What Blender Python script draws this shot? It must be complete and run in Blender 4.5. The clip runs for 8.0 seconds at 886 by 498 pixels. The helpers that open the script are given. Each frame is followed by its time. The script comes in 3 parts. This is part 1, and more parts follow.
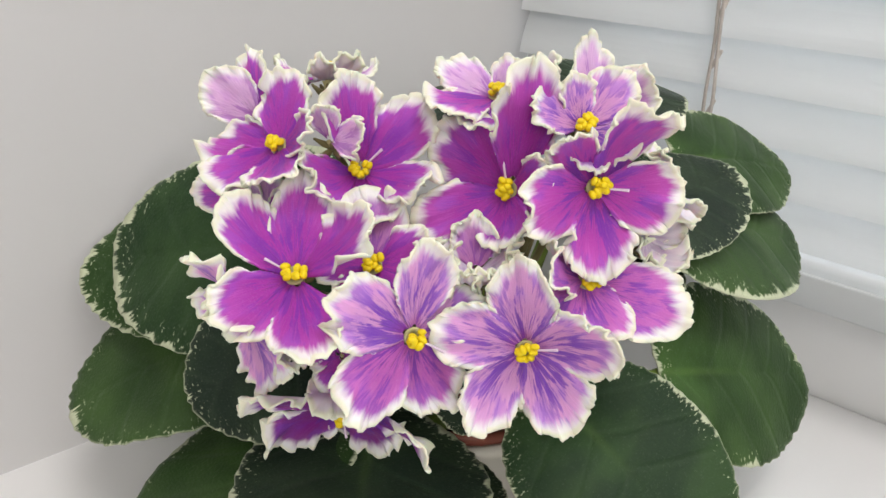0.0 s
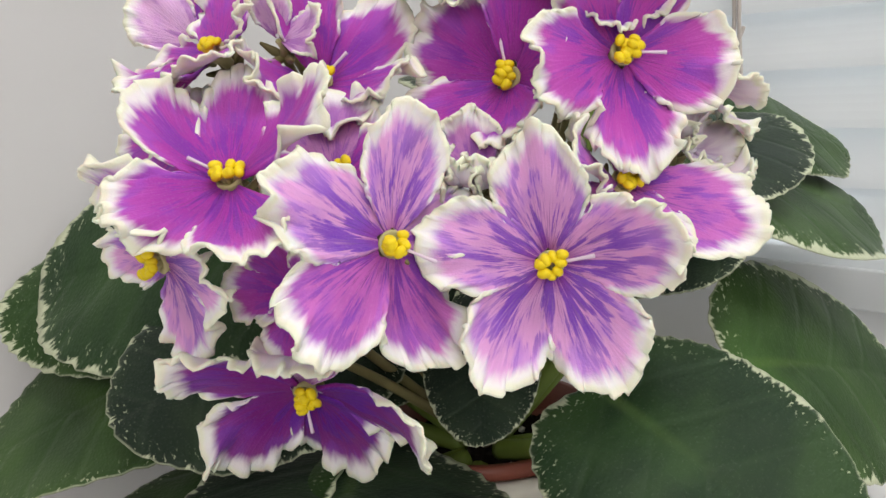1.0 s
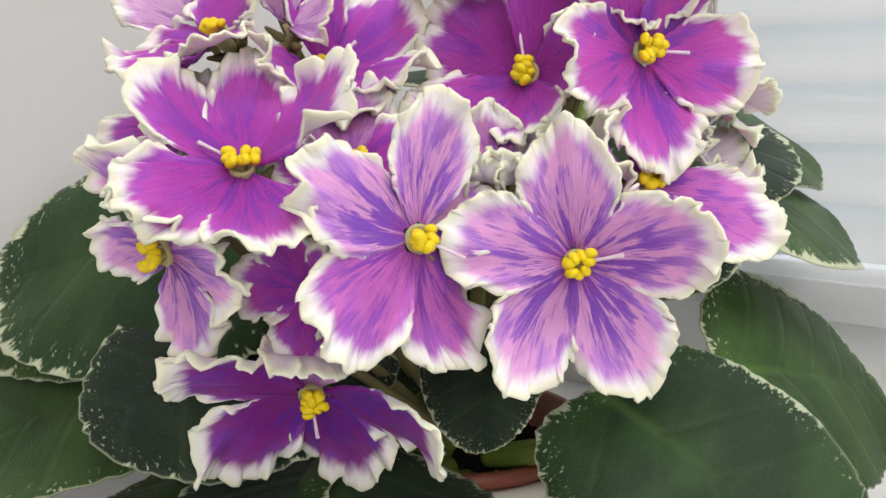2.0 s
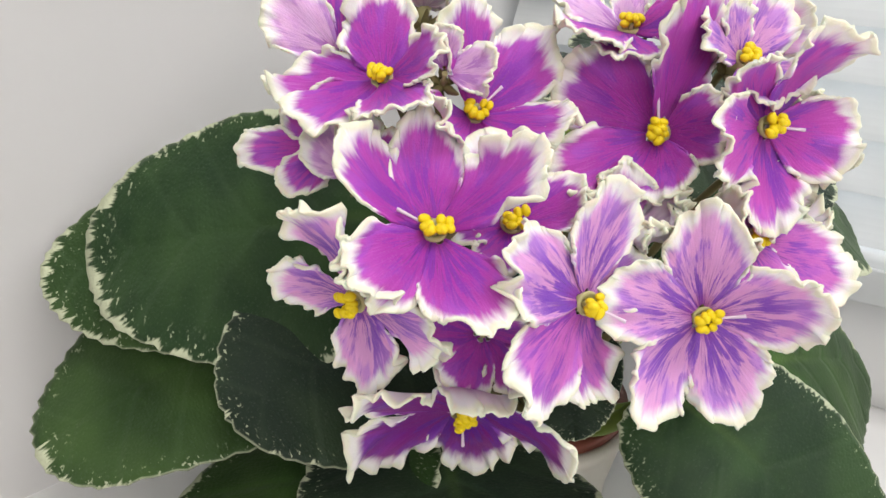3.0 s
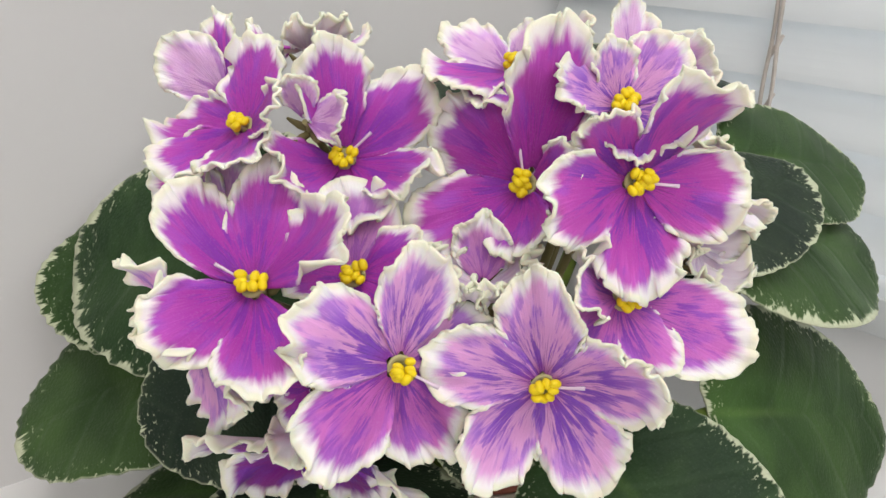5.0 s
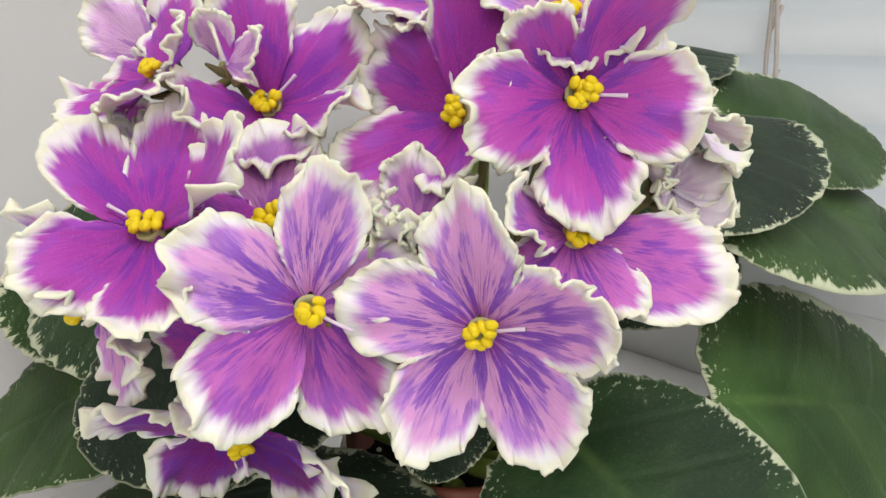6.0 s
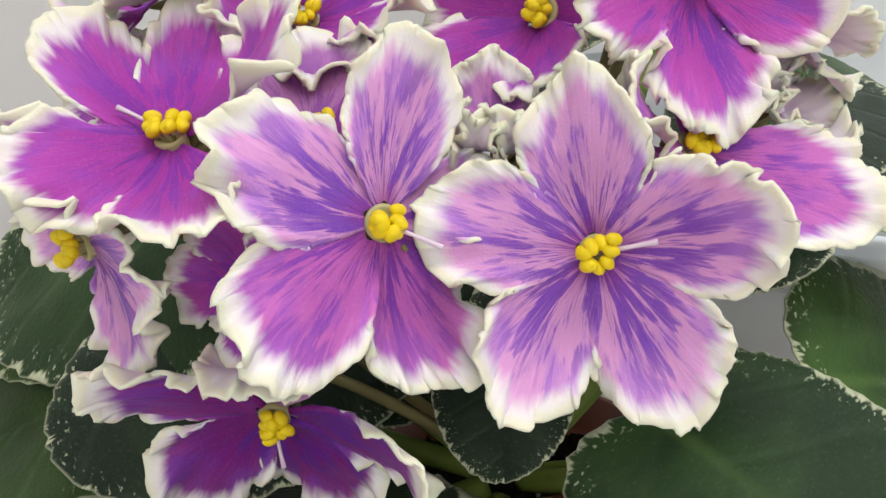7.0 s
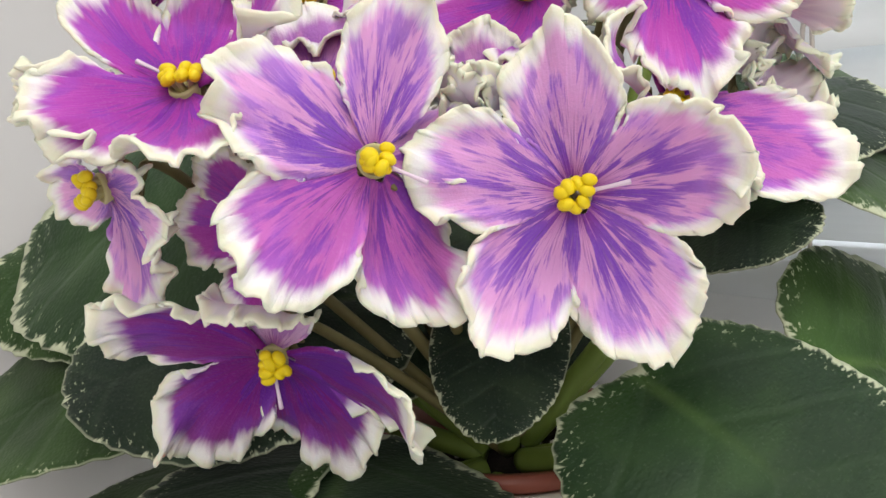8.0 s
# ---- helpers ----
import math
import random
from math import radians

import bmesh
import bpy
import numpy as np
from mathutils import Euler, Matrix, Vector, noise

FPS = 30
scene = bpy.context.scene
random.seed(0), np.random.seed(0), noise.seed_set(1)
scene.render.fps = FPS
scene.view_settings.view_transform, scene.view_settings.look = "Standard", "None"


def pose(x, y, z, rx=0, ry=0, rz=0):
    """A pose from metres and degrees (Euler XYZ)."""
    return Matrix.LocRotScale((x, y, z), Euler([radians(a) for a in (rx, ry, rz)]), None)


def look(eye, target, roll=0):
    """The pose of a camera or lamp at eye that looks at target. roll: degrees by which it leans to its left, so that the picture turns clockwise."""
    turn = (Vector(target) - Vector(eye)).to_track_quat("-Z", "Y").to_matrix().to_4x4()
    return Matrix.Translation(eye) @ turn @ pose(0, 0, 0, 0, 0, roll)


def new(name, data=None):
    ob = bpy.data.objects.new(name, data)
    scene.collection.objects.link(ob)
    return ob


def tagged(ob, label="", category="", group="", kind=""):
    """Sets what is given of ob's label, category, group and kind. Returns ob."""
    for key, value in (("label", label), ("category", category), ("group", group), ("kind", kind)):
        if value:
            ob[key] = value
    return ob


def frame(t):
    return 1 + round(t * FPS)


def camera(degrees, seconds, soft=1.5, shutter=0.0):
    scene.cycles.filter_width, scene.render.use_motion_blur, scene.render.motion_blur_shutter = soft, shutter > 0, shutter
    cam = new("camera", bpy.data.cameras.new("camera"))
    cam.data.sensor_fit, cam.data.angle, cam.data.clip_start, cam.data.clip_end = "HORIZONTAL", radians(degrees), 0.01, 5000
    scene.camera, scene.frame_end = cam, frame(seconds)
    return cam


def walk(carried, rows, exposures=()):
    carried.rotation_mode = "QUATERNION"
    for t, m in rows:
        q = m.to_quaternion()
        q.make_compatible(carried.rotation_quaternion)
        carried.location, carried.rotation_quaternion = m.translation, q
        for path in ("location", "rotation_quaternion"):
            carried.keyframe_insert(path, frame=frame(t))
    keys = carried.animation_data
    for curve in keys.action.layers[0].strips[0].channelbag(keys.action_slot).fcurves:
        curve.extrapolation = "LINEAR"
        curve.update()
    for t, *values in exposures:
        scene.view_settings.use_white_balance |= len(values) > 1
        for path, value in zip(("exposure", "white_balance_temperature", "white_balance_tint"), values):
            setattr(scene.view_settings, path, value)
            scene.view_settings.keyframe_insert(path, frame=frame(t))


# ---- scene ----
cam = camera(56.2, 8.0)
METRES, EYE, TILT, LEAN, TURN = 0.46, 0.27, -25.0, 0.0, 0.0
ROWS = [
    (0.0, 0.0, 0.0, 0.0, -0.0, 0.0, -0.0),
    (0.2, 0.0066, 0.018, -0.0586, 1.18, 4.64, 1.25),
    (0.3, 0.0028, 0.0303, -0.0586, 1.08, 4.34, 2.33),
    (0.5, 0.0129, 0.0647, -0.0775, 1.84, 7.22, 2.43),
    (0.8, 0.0169, 0.1183, -0.0956, 1.87, 10.33, 2.74),
    (1.0, 0.0063, 0.139, -0.1261, 1.24, 12.98, 3.46),
    (1.2, 0.005, 0.1522, -0.1279, 0.62, 13.52, 3.4),
    (2.3, -0.0819, 0.1566, -0.1263, -7.41, 13.4, 4.66),
    (2.5, -0.1205, 0.1508, -0.106, -9.68, 10.55, 5.02),
    (2.7, -0.1356, 0.1378, -0.0891, -10.04, 7.75, 3.64),
    (3.0, -0.1498, 0.1111, -0.0439, -11.05, 3.3, 1.65),
    (3.2, -0.1628, 0.099, -0.0229, -11.36, 1.01, -0.04),
    (3.5, -0.1674, 0.09, 0.0084, -11.53, -2.55, -0.57),
    (3.8, -0.1619, 0.1037, 0.0389, -11.29, -4.64, -1.88),
    (4.0, -0.1571, 0.1146, 0.0577, -11.37, -6.27, -2.03),
    (4.2, -0.132, 0.1105, 0.0595, -9.79, -6.19, -2.11),
    (4.5, -0.0741, 0.0964, 0.0365, -5.75, -3.82, -1.81),
    (4.7, -0.0231, 0.0898, 0.0166, -1.09, -2.13, -1.5),
    (5.0, 0.0148, 0.0997, -0.0042, 2.09, 1.14, -1.1),
    (5.2, 0.0313, 0.1001, -0.0189, 3.65, 2.58, -0.87),
    (6.3, 0.071, 0.1889, -0.0761, 6.36, 8.66, 1.03),
    (6.5, 0.0684, 0.2129, -0.0813, 5.63, 9.55, 1.81),
    (6.7, 0.0365, 0.228, -0.094, 3.31, 10.43, 2.41),
    (7.0, 0.0103, 0.2245, -0.1117, 2.82, 12.9, 2.43),
    (7.2, 0.0088, 0.2195, -0.113, 2.49, 13.34, 2.34),
    (7.5, 0.0033, 0.2155, -0.1247, 2.09, 14.26, 2.69),
    (7.8, -0.0016, 0.219, -0.1431, 1.73, 15.92, 2.68),
    (8.0, 0.0232, 0.2176, -0.1524, 4.61, 16.74, 1.19),
]
walk(cam, [(t, pose(0, 0, EYE, TILT, LEAN, TURN) @ pose(METRES * x, METRES * y, METRES * z, 90 + pitch, roll, yaw)) for t, x, y, z, yaw, pitch, roll in ROWS],
     exposures=[(0.0, -0.05), (1.2, -0.04), (2.3, 0.10), (3.0, 0.15), (4.0, 0.09), (5.0, -0.08), (6.5, -0.04), (7.5, 0.0), (8.0, 0.05)])

SILL = 0.045          # top of the window sill
CORNER = Vector((0.046, 0.445, 0.0))
ROOM = Matrix.Translation(CORNER) @ Matrix.Rotation(radians(-43.0), 4, "Z")   # local x along the window wall, room at y < 0
REVEAL = Matrix.Translation(CORNER) @ Matrix.Rotation(radians(-51.5), 4, "Z")   # the side wall is splayed: local y along it

# ---- light ----
world = bpy.data.worlds.new("world")
scene.world = world
world.use_nodes = True
wn = world.node_tree.nodes
sky = wn.new("ShaderNodeTexSky")
sky.sky_type = "NISHITA"
sky.sun_disc = False
sky.sun_elevation, sky.sun_rotation = radians(40), radians(60)
wn["Background"].inputs["Strength"].default_value = 0.10
world.node_tree.links.new(sky.outputs[0], wn["Background"].inputs["Color"])


def area_lamp(name, eye, target, sx, sy, power, colour):
    d = bpy.data.lights.new(name, "AREA")
    d.shape, d.size, d.size_y, d.energy, d.color = "RECTANGLE", sx, sy, power, colour
    ob = new(name, d)
    ob.matrix_world = look(eye, target)
    return ob


area_lamp("ceiling_panel_light", (0.55, -0.30, 1.72), (0.55, -0.30, 0), 1.2, 0.6, 20.5, (1.0, 0.97, 0.94))
# unseen fill inside the room, added to brighten side wall and plant; no window there
area_lamp("room_fill_light", (0.0, -1.70, 1.15), (0.0, 0.25, 0.15), 1.3, 1.1, 22.5, (1.0, 0.97, 0.93))
area_lamp("window_daylight", ROOM @ Vector((0.75, 0.05, 0.66)), ROOM @ Vector((0.75, -1.0, 0.66)), 1.35, 1.12, 10.5, (0.96, 0.98, 1.0))

# ---- materials ----


class Nodes:
    """Short hand for building a node tree."""

    def __init__(self, name):
        self.mat = bpy.data.materials.new(name)
        self.mat.use_nodes = True
        self.tree = self.mat.node_tree
        self.bsdf = self.tree.nodes["Principled BSDF"]

    def node(self, kind, **values):
        n = self.tree.nodes.new(kind)
        for k, v in values.items():
            if k == "operation":
                n.operation = v
            elif k == "blend_type":
                n.blend_type = v
            elif k == "data_type":
                n.data_type = v
            elif k == "uv_map":
                n.uv_map = v
            elif k == "feature":
                n.feature = v
        return n

    def link(self, a, b):
        self.tree.links.new(a, b)

    def put(self, socket, v):
        if isinstance(v, bpy.types.NodeSocket):
            self.link(v, socket)
        elif isinstance(v, tuple) and len(v) == 3 and socket.type == "RGBA":
            socket.default_value = (*v, 1)
        else:
            socket.default_value = v

    def math(self, op, a, b=0.0, c=0.0, clamp=False):
        n = self.node("ShaderNodeMath", operation=op)
        n.use_clamp = clamp
        for i, v in enumerate((a, b, c)):
            self.put(n.inputs[i], v)
        return n.outputs[0]

    def mix(self, f, a, b):
        n = self.node("ShaderNodeMixRGB")
        for i, v in enumerate((f, a, b)):
            self.put(n.inputs[i], v)
        return n.outputs[0]

    def step(self, x, lo, hi):
        n = self.node("ShaderNodeMapRange")
        n.interpolation_type = "SMOOTHSTEP"
        for i, v in enumerate((x, lo, hi, 0.0, 1.0)):
            self.put(n.inputs[i], v)
        return n.outputs[0]

    def noise(self, vec, scale, detail=2.0, rough=0.5):
        n = self.node("ShaderNodeTexNoise")
        if vec is not None:
            self.link(vec, n.inputs["Vector"])
        n.inputs["Scale"].default_value = scale
        n.inputs["Detail"].default_value = detail
        n.inputs["Roughness"].default_value = rough
        return n.outputs[0]

    def vec(self, x, y, z):
        n = self.node("ShaderNodeCombineXYZ")
        for i, v in enumerate((x, y, z)):
            self.put(n.inputs[i], v)
        return n.outputs[0]

    def uv(self, name):
        n = self.node("ShaderNodeUVMap", uv_map=name)
        m = self.node("ShaderNodeSeparateXYZ")
        self.link(n.outputs[0], m.inputs[0])
        return m.outputs[0], m.outputs[1]

    def obj(self):
        return self.node("ShaderNodeTexCoord").outputs["Object"]

    def rand(self):
        return self.node("ShaderNodeObjectInfo").outputs["Random"]

    def bump(self, h, strength, dist):
        n = self.node("ShaderNodeBump")
        n.inputs["Strength"].default_value = strength
        n.inputs["Distance"].default_value = dist
        self.link(h, n.inputs["Height"])
        self.link(n.outputs[0], self.bsdf.inputs["Normal"])

    def done(self, colour, rough=0.5, sheen=0.0, spec=0.3):
        self.put(self.bsdf.inputs["Base Color"], colour)
        self.put(self.bsdf.inputs["Roughness"], rough)
        self.bsdf.inputs["Specular IOR Level"].default_value = spec
        self.bsdf.inputs["Sheen Weight"].default_value = sheen
        return self.mat


def plain(name, colour, rough=0.5, var=0.06, scale=30.0, bump=0.0, spec=0.3, metal=0.0):
    k = Nodes(name)
    n = k.noise(k.obj(), scale, 4.0, 0.6)
    dark = tuple(c * (1 - 2 * var) for c in colour)
    lite = tuple(min(1, c * (1 + var)) for c in colour)
    if bump:
        k.bump(k.noise(k.obj(), scale * 12, 3.0), 0.3, bump)
    k.bsdf.inputs["Metallic"].default_value = metal
    return k.done(k.mix(n, dark, lite), rough, spec=spec)


def petal_front(name, ground, streak, amount, margin, cloud, dashes=0.6):
    """Radial streaks over a ground colour, fading into a white margin with a cream-green rim."""
    k = Nodes(name)
    a, s = k.uv("petal")
    r = k.math("MULTIPLY", k.rand(), 37.0)
    broad = k.noise(k.vec(k.math("MULTIPLY_ADD", a, 2.6, r), k.math("MULTIPLY", s, 1.5), r), 1.0, 2.0)
    fine = k.noise(k.vec(k.math("MULTIPLY_ADD", a, 9.0, r), k.math("MULTIPLY", s, 2.4), r), 1.0, 3.0, 0.65)
    hair = k.noise(k.vec(k.math("MULTIPLY_ADD", a, 34.0, r), k.math("MULTIPLY", s, 4.0), r), 1.0, 2.0)
    # broad soft wedges, then short fine dashes within them
    warp = k.math("MULTIPLY_ADD", k.math("SUBTRACT", hair, 0.5), 0.16, k.math("MULTIPLY_ADD", k.math("SUBTRACT", fine, 0.5), 0.40, broad))
    wedge = k.math("MULTIPLY", k.step(warp, 0.52 - amount, 0.57 - amount), 0.93)
    col = k.mix(wedge, ground, streak)
    patch = k.noise(k.vec(k.math("MULTIPLY_ADD", a, 3.4, r), k.math("MULTIPLY_ADD", s, 3.0, 7.0), r), 1.0, 1.0)
    dash = k.noise(k.vec(k.math("MULTIPLY_ADD", a, 21.0, r), k.math("MULTIPLY", s, 5.0), r), 1.0, 3.0, 0.6)
    f = k.math("MULTIPLY", k.step(dash, 0.50, 0.60), k.step(patch, 0.42, 0.58))
    col = k.mix(k.math("MULTIPLY", f, dashes), col, streak)
    lite = tuple(min(1.0, c * 1.3 + 0.05) for c in ground)
    g = k.math("MULTIPLY", k.step(hair, 0.50, 0.70), k.step(s, 0.15, 0.5))
    col = k.mix(k.math("MULTIPLY", g, 0.42), col, lite)
    # violet clouds towards the margin
    belt = k.math("MULTIPLY", k.step(s, 0.42, 0.70), k.step(patch, 0.48, 0.64))
    col = k.mix(k.math("MULTIPLY", belt, cloud), col, tuple(min(1.0, c * 1.25 + 0.02) for c in streak))
    # deeper colour and dark veins towards the throat
    vein = k.math("MULTIPLY", k.step(hair, 0.52, 0.66), k.math("SUBTRACT", 1.0, k.step(s, 0.15, 0.75)))
    deep = tuple(c * 0.35 for c in streak)
    col = k.mix(k.math("MULTIPLY", vein, 0.65), col, deep)
    thr = k.math("SUBTRACT", 1.0, k.step(s, 0.06, 0.30))
    col = k.mix(k.math("MULTIPLY", thr, 0.6), col, (0.22, 0.02, 0.20))
    # mottling
    mott = k.noise(k.obj(), 2200.0, 2.0)
    col = k.mix(k.math("MULTIPLY", k.step(mott, 0.50, 0.80), 0.06), col, (0.80, 0.55, 0.80))
    # the colour thins out before the margin
    col = k.mix(k.math("MULTIPLY", k.step(s, 0.45, 0.95), 0.34), col, tuple(min(1.0, c * 1.5 + 0.10) for c in ground))
    # margin
    wob = k.noise(k.vec(k.math("MULTIPLY_ADD", a, 4.5, r), k.math("MULTIPLY", s, 1.2), r), 1.0, 3.0, 0.6)
    e = k.math("ADD", s, k.math("MULTIPLY", k.math("SUBTRACT", wob, 0.5), 0.34))
    e = k.math("ADD", e, k.math("MULTIPLY", k.math("SUBTRACT", dash, 0.5), 0.07))
    col = k.mix(k.math("MULTIPLY", k.step(e, 1.0 - 2.3 * margin, 1.0 - margin * 0.75), 0.97), col, (0.82, 0.79, 0.775))
    rimn = k.noise(k.vec(k.math("MULTIPLY_ADD", a, 5.0, r), 0.0, r), 1.0, 2.0)
    rim = k.step(k.math("ADD", s, k.math("MULTIPLY", k.math("SUBTRACT", rimn, 0.5), 0.10)), 0.93, 0.985)
    col = k.mix(k.math("MULTIPLY", rim, 0.65), col, (0.77, 0.77, 0.55))
    k.bump(k.math("ADD", k.math("MULTIPLY", hair, 0.7), k.math("MULTIPLY", mott, 0.5)), 0.35, 0.0006)
    k.bsdf.inputs["Subsurface Weight"].default_value = 0.12
    k.bsdf.inputs["Subsurface Scale"].default_value = 0.002
    return k.done(col, 0.6, 0.04, 0.2)


def petal_pale(name):
    k = Nodes(name)
    a, s = k.uv("petal")
    r = k.math("MULTIPLY", k.rand(), 37.0)
    hair = k.noise(k.vec(k.math("MULTIPLY_ADD", a, 5.0, r), k.math("MULTIPLY", s, 1.4), r), 1.0, 3.0, 0.6)
    f = k.math("MULTIPLY", k.step(hair, 0.15, 0.75), k.math("SUBTRACT", 1.0, k.step(s, 0.40, 0.92)))
    col = k.mix(f, (0.76, 0.69, 0.73), (0.50, 0.34, 0.54))
    rim = k.step(k.math("ADD", s, k.math("MULTIPLY", k.math("SUBTRACT", hair, 0.5), 0.12)), 0.86, 0.97)
    col = k.mix(k.math("MULTIPLY", rim, 0.8), col, (0.78, 0.79, 0.58))
    k.bump(hair, 0.3, 0.0006)
    k.bsdf.inputs["Subsurface Weight"].default_value = 0.12
    k.bsdf.inputs["Subsurface Scale"].default_value = 0.002
    return k.done(col, 0.6, 0.05, 0.2)


def leaf_top(name, dark, lite):
    k = Nodes(name)
    ang, r = k.uv("petal")
    x, y = k.uv("blade")
    rn = k.math("MULTIPLY", k.rand(), 23.0)
    cloud = k.noise(k.vec(k.math("ADD", x, rn), y, rn), 2.2, 3.0)
    col = k.mix(k.step(cloud, 0.35, 0.7), dark, lite)
    ax = k.math("ABSOLUTE", x)
    mid = k.math("SUBTRACT", 1.0, k.step(ax, 0.004, 0.035))
    fadey = k.math("SUBTRACT", 1.0, k.step(y, -0.8, 0.2))
    col = k.mix(k.math("MULTIPLY", k.math("MULTIPLY", mid, fadey), 0.28), col, (0.16, 0.25, 0.06))
    # fresher green about the base of the midrib
    heart = k.math("MULTIPLY", k.math("SUBTRACT", 1.0, k.step(ax, 0.0, 0.30)), k.math("SUBTRACT", 1.0, k.step(y, -0.75, 0.35)))
    col = k.mix(k.math("MULTIPLY", k.math("MULTIPLY", heart, k.step(cloud, 0.25, 0.65)), 0.55), col, tuple(c * f for c, f in zip(lite, (1.25, 1.55, 1.0))))
    # side veins run out and forward from the midrib
    q = k.math("MULTIPLY_ADD", k.math("POWER", ax, 0.8), -0.75, y)
    w = k.math("ABSOLUTE", k.math("SINE", k.math("MULTIPLY", q, 8.5)))
    vein = k.math("SUBTRACT", 1.0, k.step(w, 0.0, 0.42))
    col = k.mix(k.math("MULTIPLY", vein, 0.05), col, (0.10, 0.16, 0.08))
    # cream margin broken into streaks that run inwards
    comb = k.noise(k.vec(k.math("MULTIPLY_ADD", ang, 62.0, rn), k.math("MULTIPLY", r, 1.6), rn), 1.0, 3.0, 0.7)
    big = k.noise(k.vec(k.math("MULTIPLY_ADD", ang, 5.0, rn), 0.0, rn), 1.0, 2.0)
    e = k.math("ADD", r, k.math("MULTIPLY_ADD", k.math("SUBTRACT", comb, 0.5), 0.36, k.math("MULTIPLY", k.math("SUBTRACT", big, 0.54), 0.34)))
    edge = k.step(e, 0.965, 1.0)
    fleck = k.math("MULTIPLY", k.step(k.noise(k.vec(k.math("MULTIPLY", x, 3.0), k.math("MULTIPLY", y, 3.0), rn), 14.0, 2.0), 0.62, 0.68), k.step(e, 0.80, 0.93))
    edge = k.math("MAXIMUM", edge, k.math("MULTIPLY", fleck, 0.7))
    edge = k.math("MAXIMUM", edge, k.math("MULTIPLY", k.step(r, 0.985, 0.998), 0.5))
    col = k.mix(k.math("MULTIPLY", edge, 0.88), col, (0.57, 0.60, 0.42))
    # quilted relief and short hairs
    vor = k.node("ShaderNodeTexVoronoi")
    k.link(k.vec(k.math("MULTIPLY", x, 1.0), y, 0.0), vor.inputs["Vector"])
    vor.inputs["Scale"].default_value = 55.0
    fuzz = k.noise(k.obj(), 1500.0, 2.0)
    h = k.math("ADD", k.math("MULTIPLY", vein, -1.5), k.math("MULTIPLY_ADD", vor.outputs["Distance"], -0.7, k.math("MULTIPLY", fuzz, 0.30)))
    h = k.math("ADD", h, k.math("MULTIPLY", mid, -0.9))
    k.bump(h, 0.3, 0.0006)
    grain = k.noise(k.vec(x, y, rn), 38.0, 3.0, 0.7)
    col = k.mix(k.math("MULTIPLY", k.step(grain, 0.50, 0.75), 0.30), col, lite)
    col = k.mix(k.math("MULTIPLY", k.step(fuzz, 0.58, 0.72), 0.05), col, (0.35, 0.40, 0.33))
    return k.done(col, 0.5, 0.03, 0.18)


MAT = {
    "magenta": petal_front("petal_magenta", (0.335, 0.029, 0.32), (0.20, 0.024, 0.34), -0.01, 0.085, 0.60, 0.65),
    "deep": petal_front("petal_deep_purple", (0.185, 0.007, 0.20), (0.115, 0.012, 0.29), 0.01, 0.090, 0.55, 0.4),
    "mixed": petal_front("petal_mixed", (0.40, 0.045, 0.35), (0.18, 0.030, 0.365), 0.0, 0.088, 0.55, 0.65),
    "lilac": petal_front("petal_lilac", (0.56, 0.26, 0.52), (0.16, 0.042, 0.40), 0.015, 0.088, 0.55, 0.85),
    "warm": petal_front("petal_pink_purple", (0.43, 0.098, 0.39), (0.18, 0.032, 0.35), 0.01, 0.088, 0.50, 0.75),
    "lav": petal_front("petal_lavender", (0.56, 0.33, 0.56), (0.36, 0.15, 0.45), 0.03, 0.105, 0.35, 0.35),
    "mauve": petal_front("petal_mauve", (0.42, 0.16, 0.40), (0.27, 0.08, 0.36), 0.05, 0.120, 0.35, 0.4),
    "pale": petal_pale("petal_back"),
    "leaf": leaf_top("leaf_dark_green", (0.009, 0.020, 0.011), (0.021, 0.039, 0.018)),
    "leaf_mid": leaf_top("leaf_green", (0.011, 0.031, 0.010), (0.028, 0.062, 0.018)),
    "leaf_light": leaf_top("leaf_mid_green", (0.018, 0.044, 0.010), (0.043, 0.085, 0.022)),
    "leaf_back": plain("leaf_underside", (0.16, 0.22, 0.09), 0.6, 0.12, 60.0),
    "stalk": plain("green_stalk", (0.17, 0.24, 0.045), 0.5, 0.2, 80.0),
    "stalk_brown": plain("flower_stalk", (0.20, 0.17, 0.07), 0.55, 0.2, 80.0),
    "throat": plain("throat", (0.46, 0.42, 0.20), 0.5, 0.15, 200.0),
    "anther": plain("pollen_yellow", (0.82, 0.62, 0.008), 0.45, 0.10, 260.0, 0.0003),
    "pistil": plain("pistil_pale", (0.72, 0.58, 0.70), 0.5, 0.1, 200.0),
    "wall": plain("wall_paint", (0.60, 0.59, 0.585), 0.7, 0.012, 6.0, 0.0002, 0.2),
    "sill": plain("sill_plastic", (0.74, 0.73, 0.725), 0.35, 0.012, 12.0),
    "frame": plain("window_frame_white", (0.76, 0.76, 0.76), 0.35, 0.012, 15.0),
    "cord": plain("cord_beige", (0.52, 0.47, 0.43), 0.8, 0.15, 300.0),
    "soil": plain("soil", (0.018, 0.013, 0.010), 0.95, 0.5, 220.0, 0.002, 0.1),
    "pot_in": plain("pot_brown", (0.20, 0.055, 0.035), 0.45, 0.12, 40.0),
    "pot_out": plain("pot_cream", (0.66, 0.62, 0.55), 0.35, 0.04, 40.0),
    "perlite": plain("perlite", (0.7, 0.68, 0.62), 0.8, 0.1, 90.0),
    "room_floor": plain("room_floor_wood", (0.34, 0.26, 0.19), 0.5, 0.15, 5.0),
}


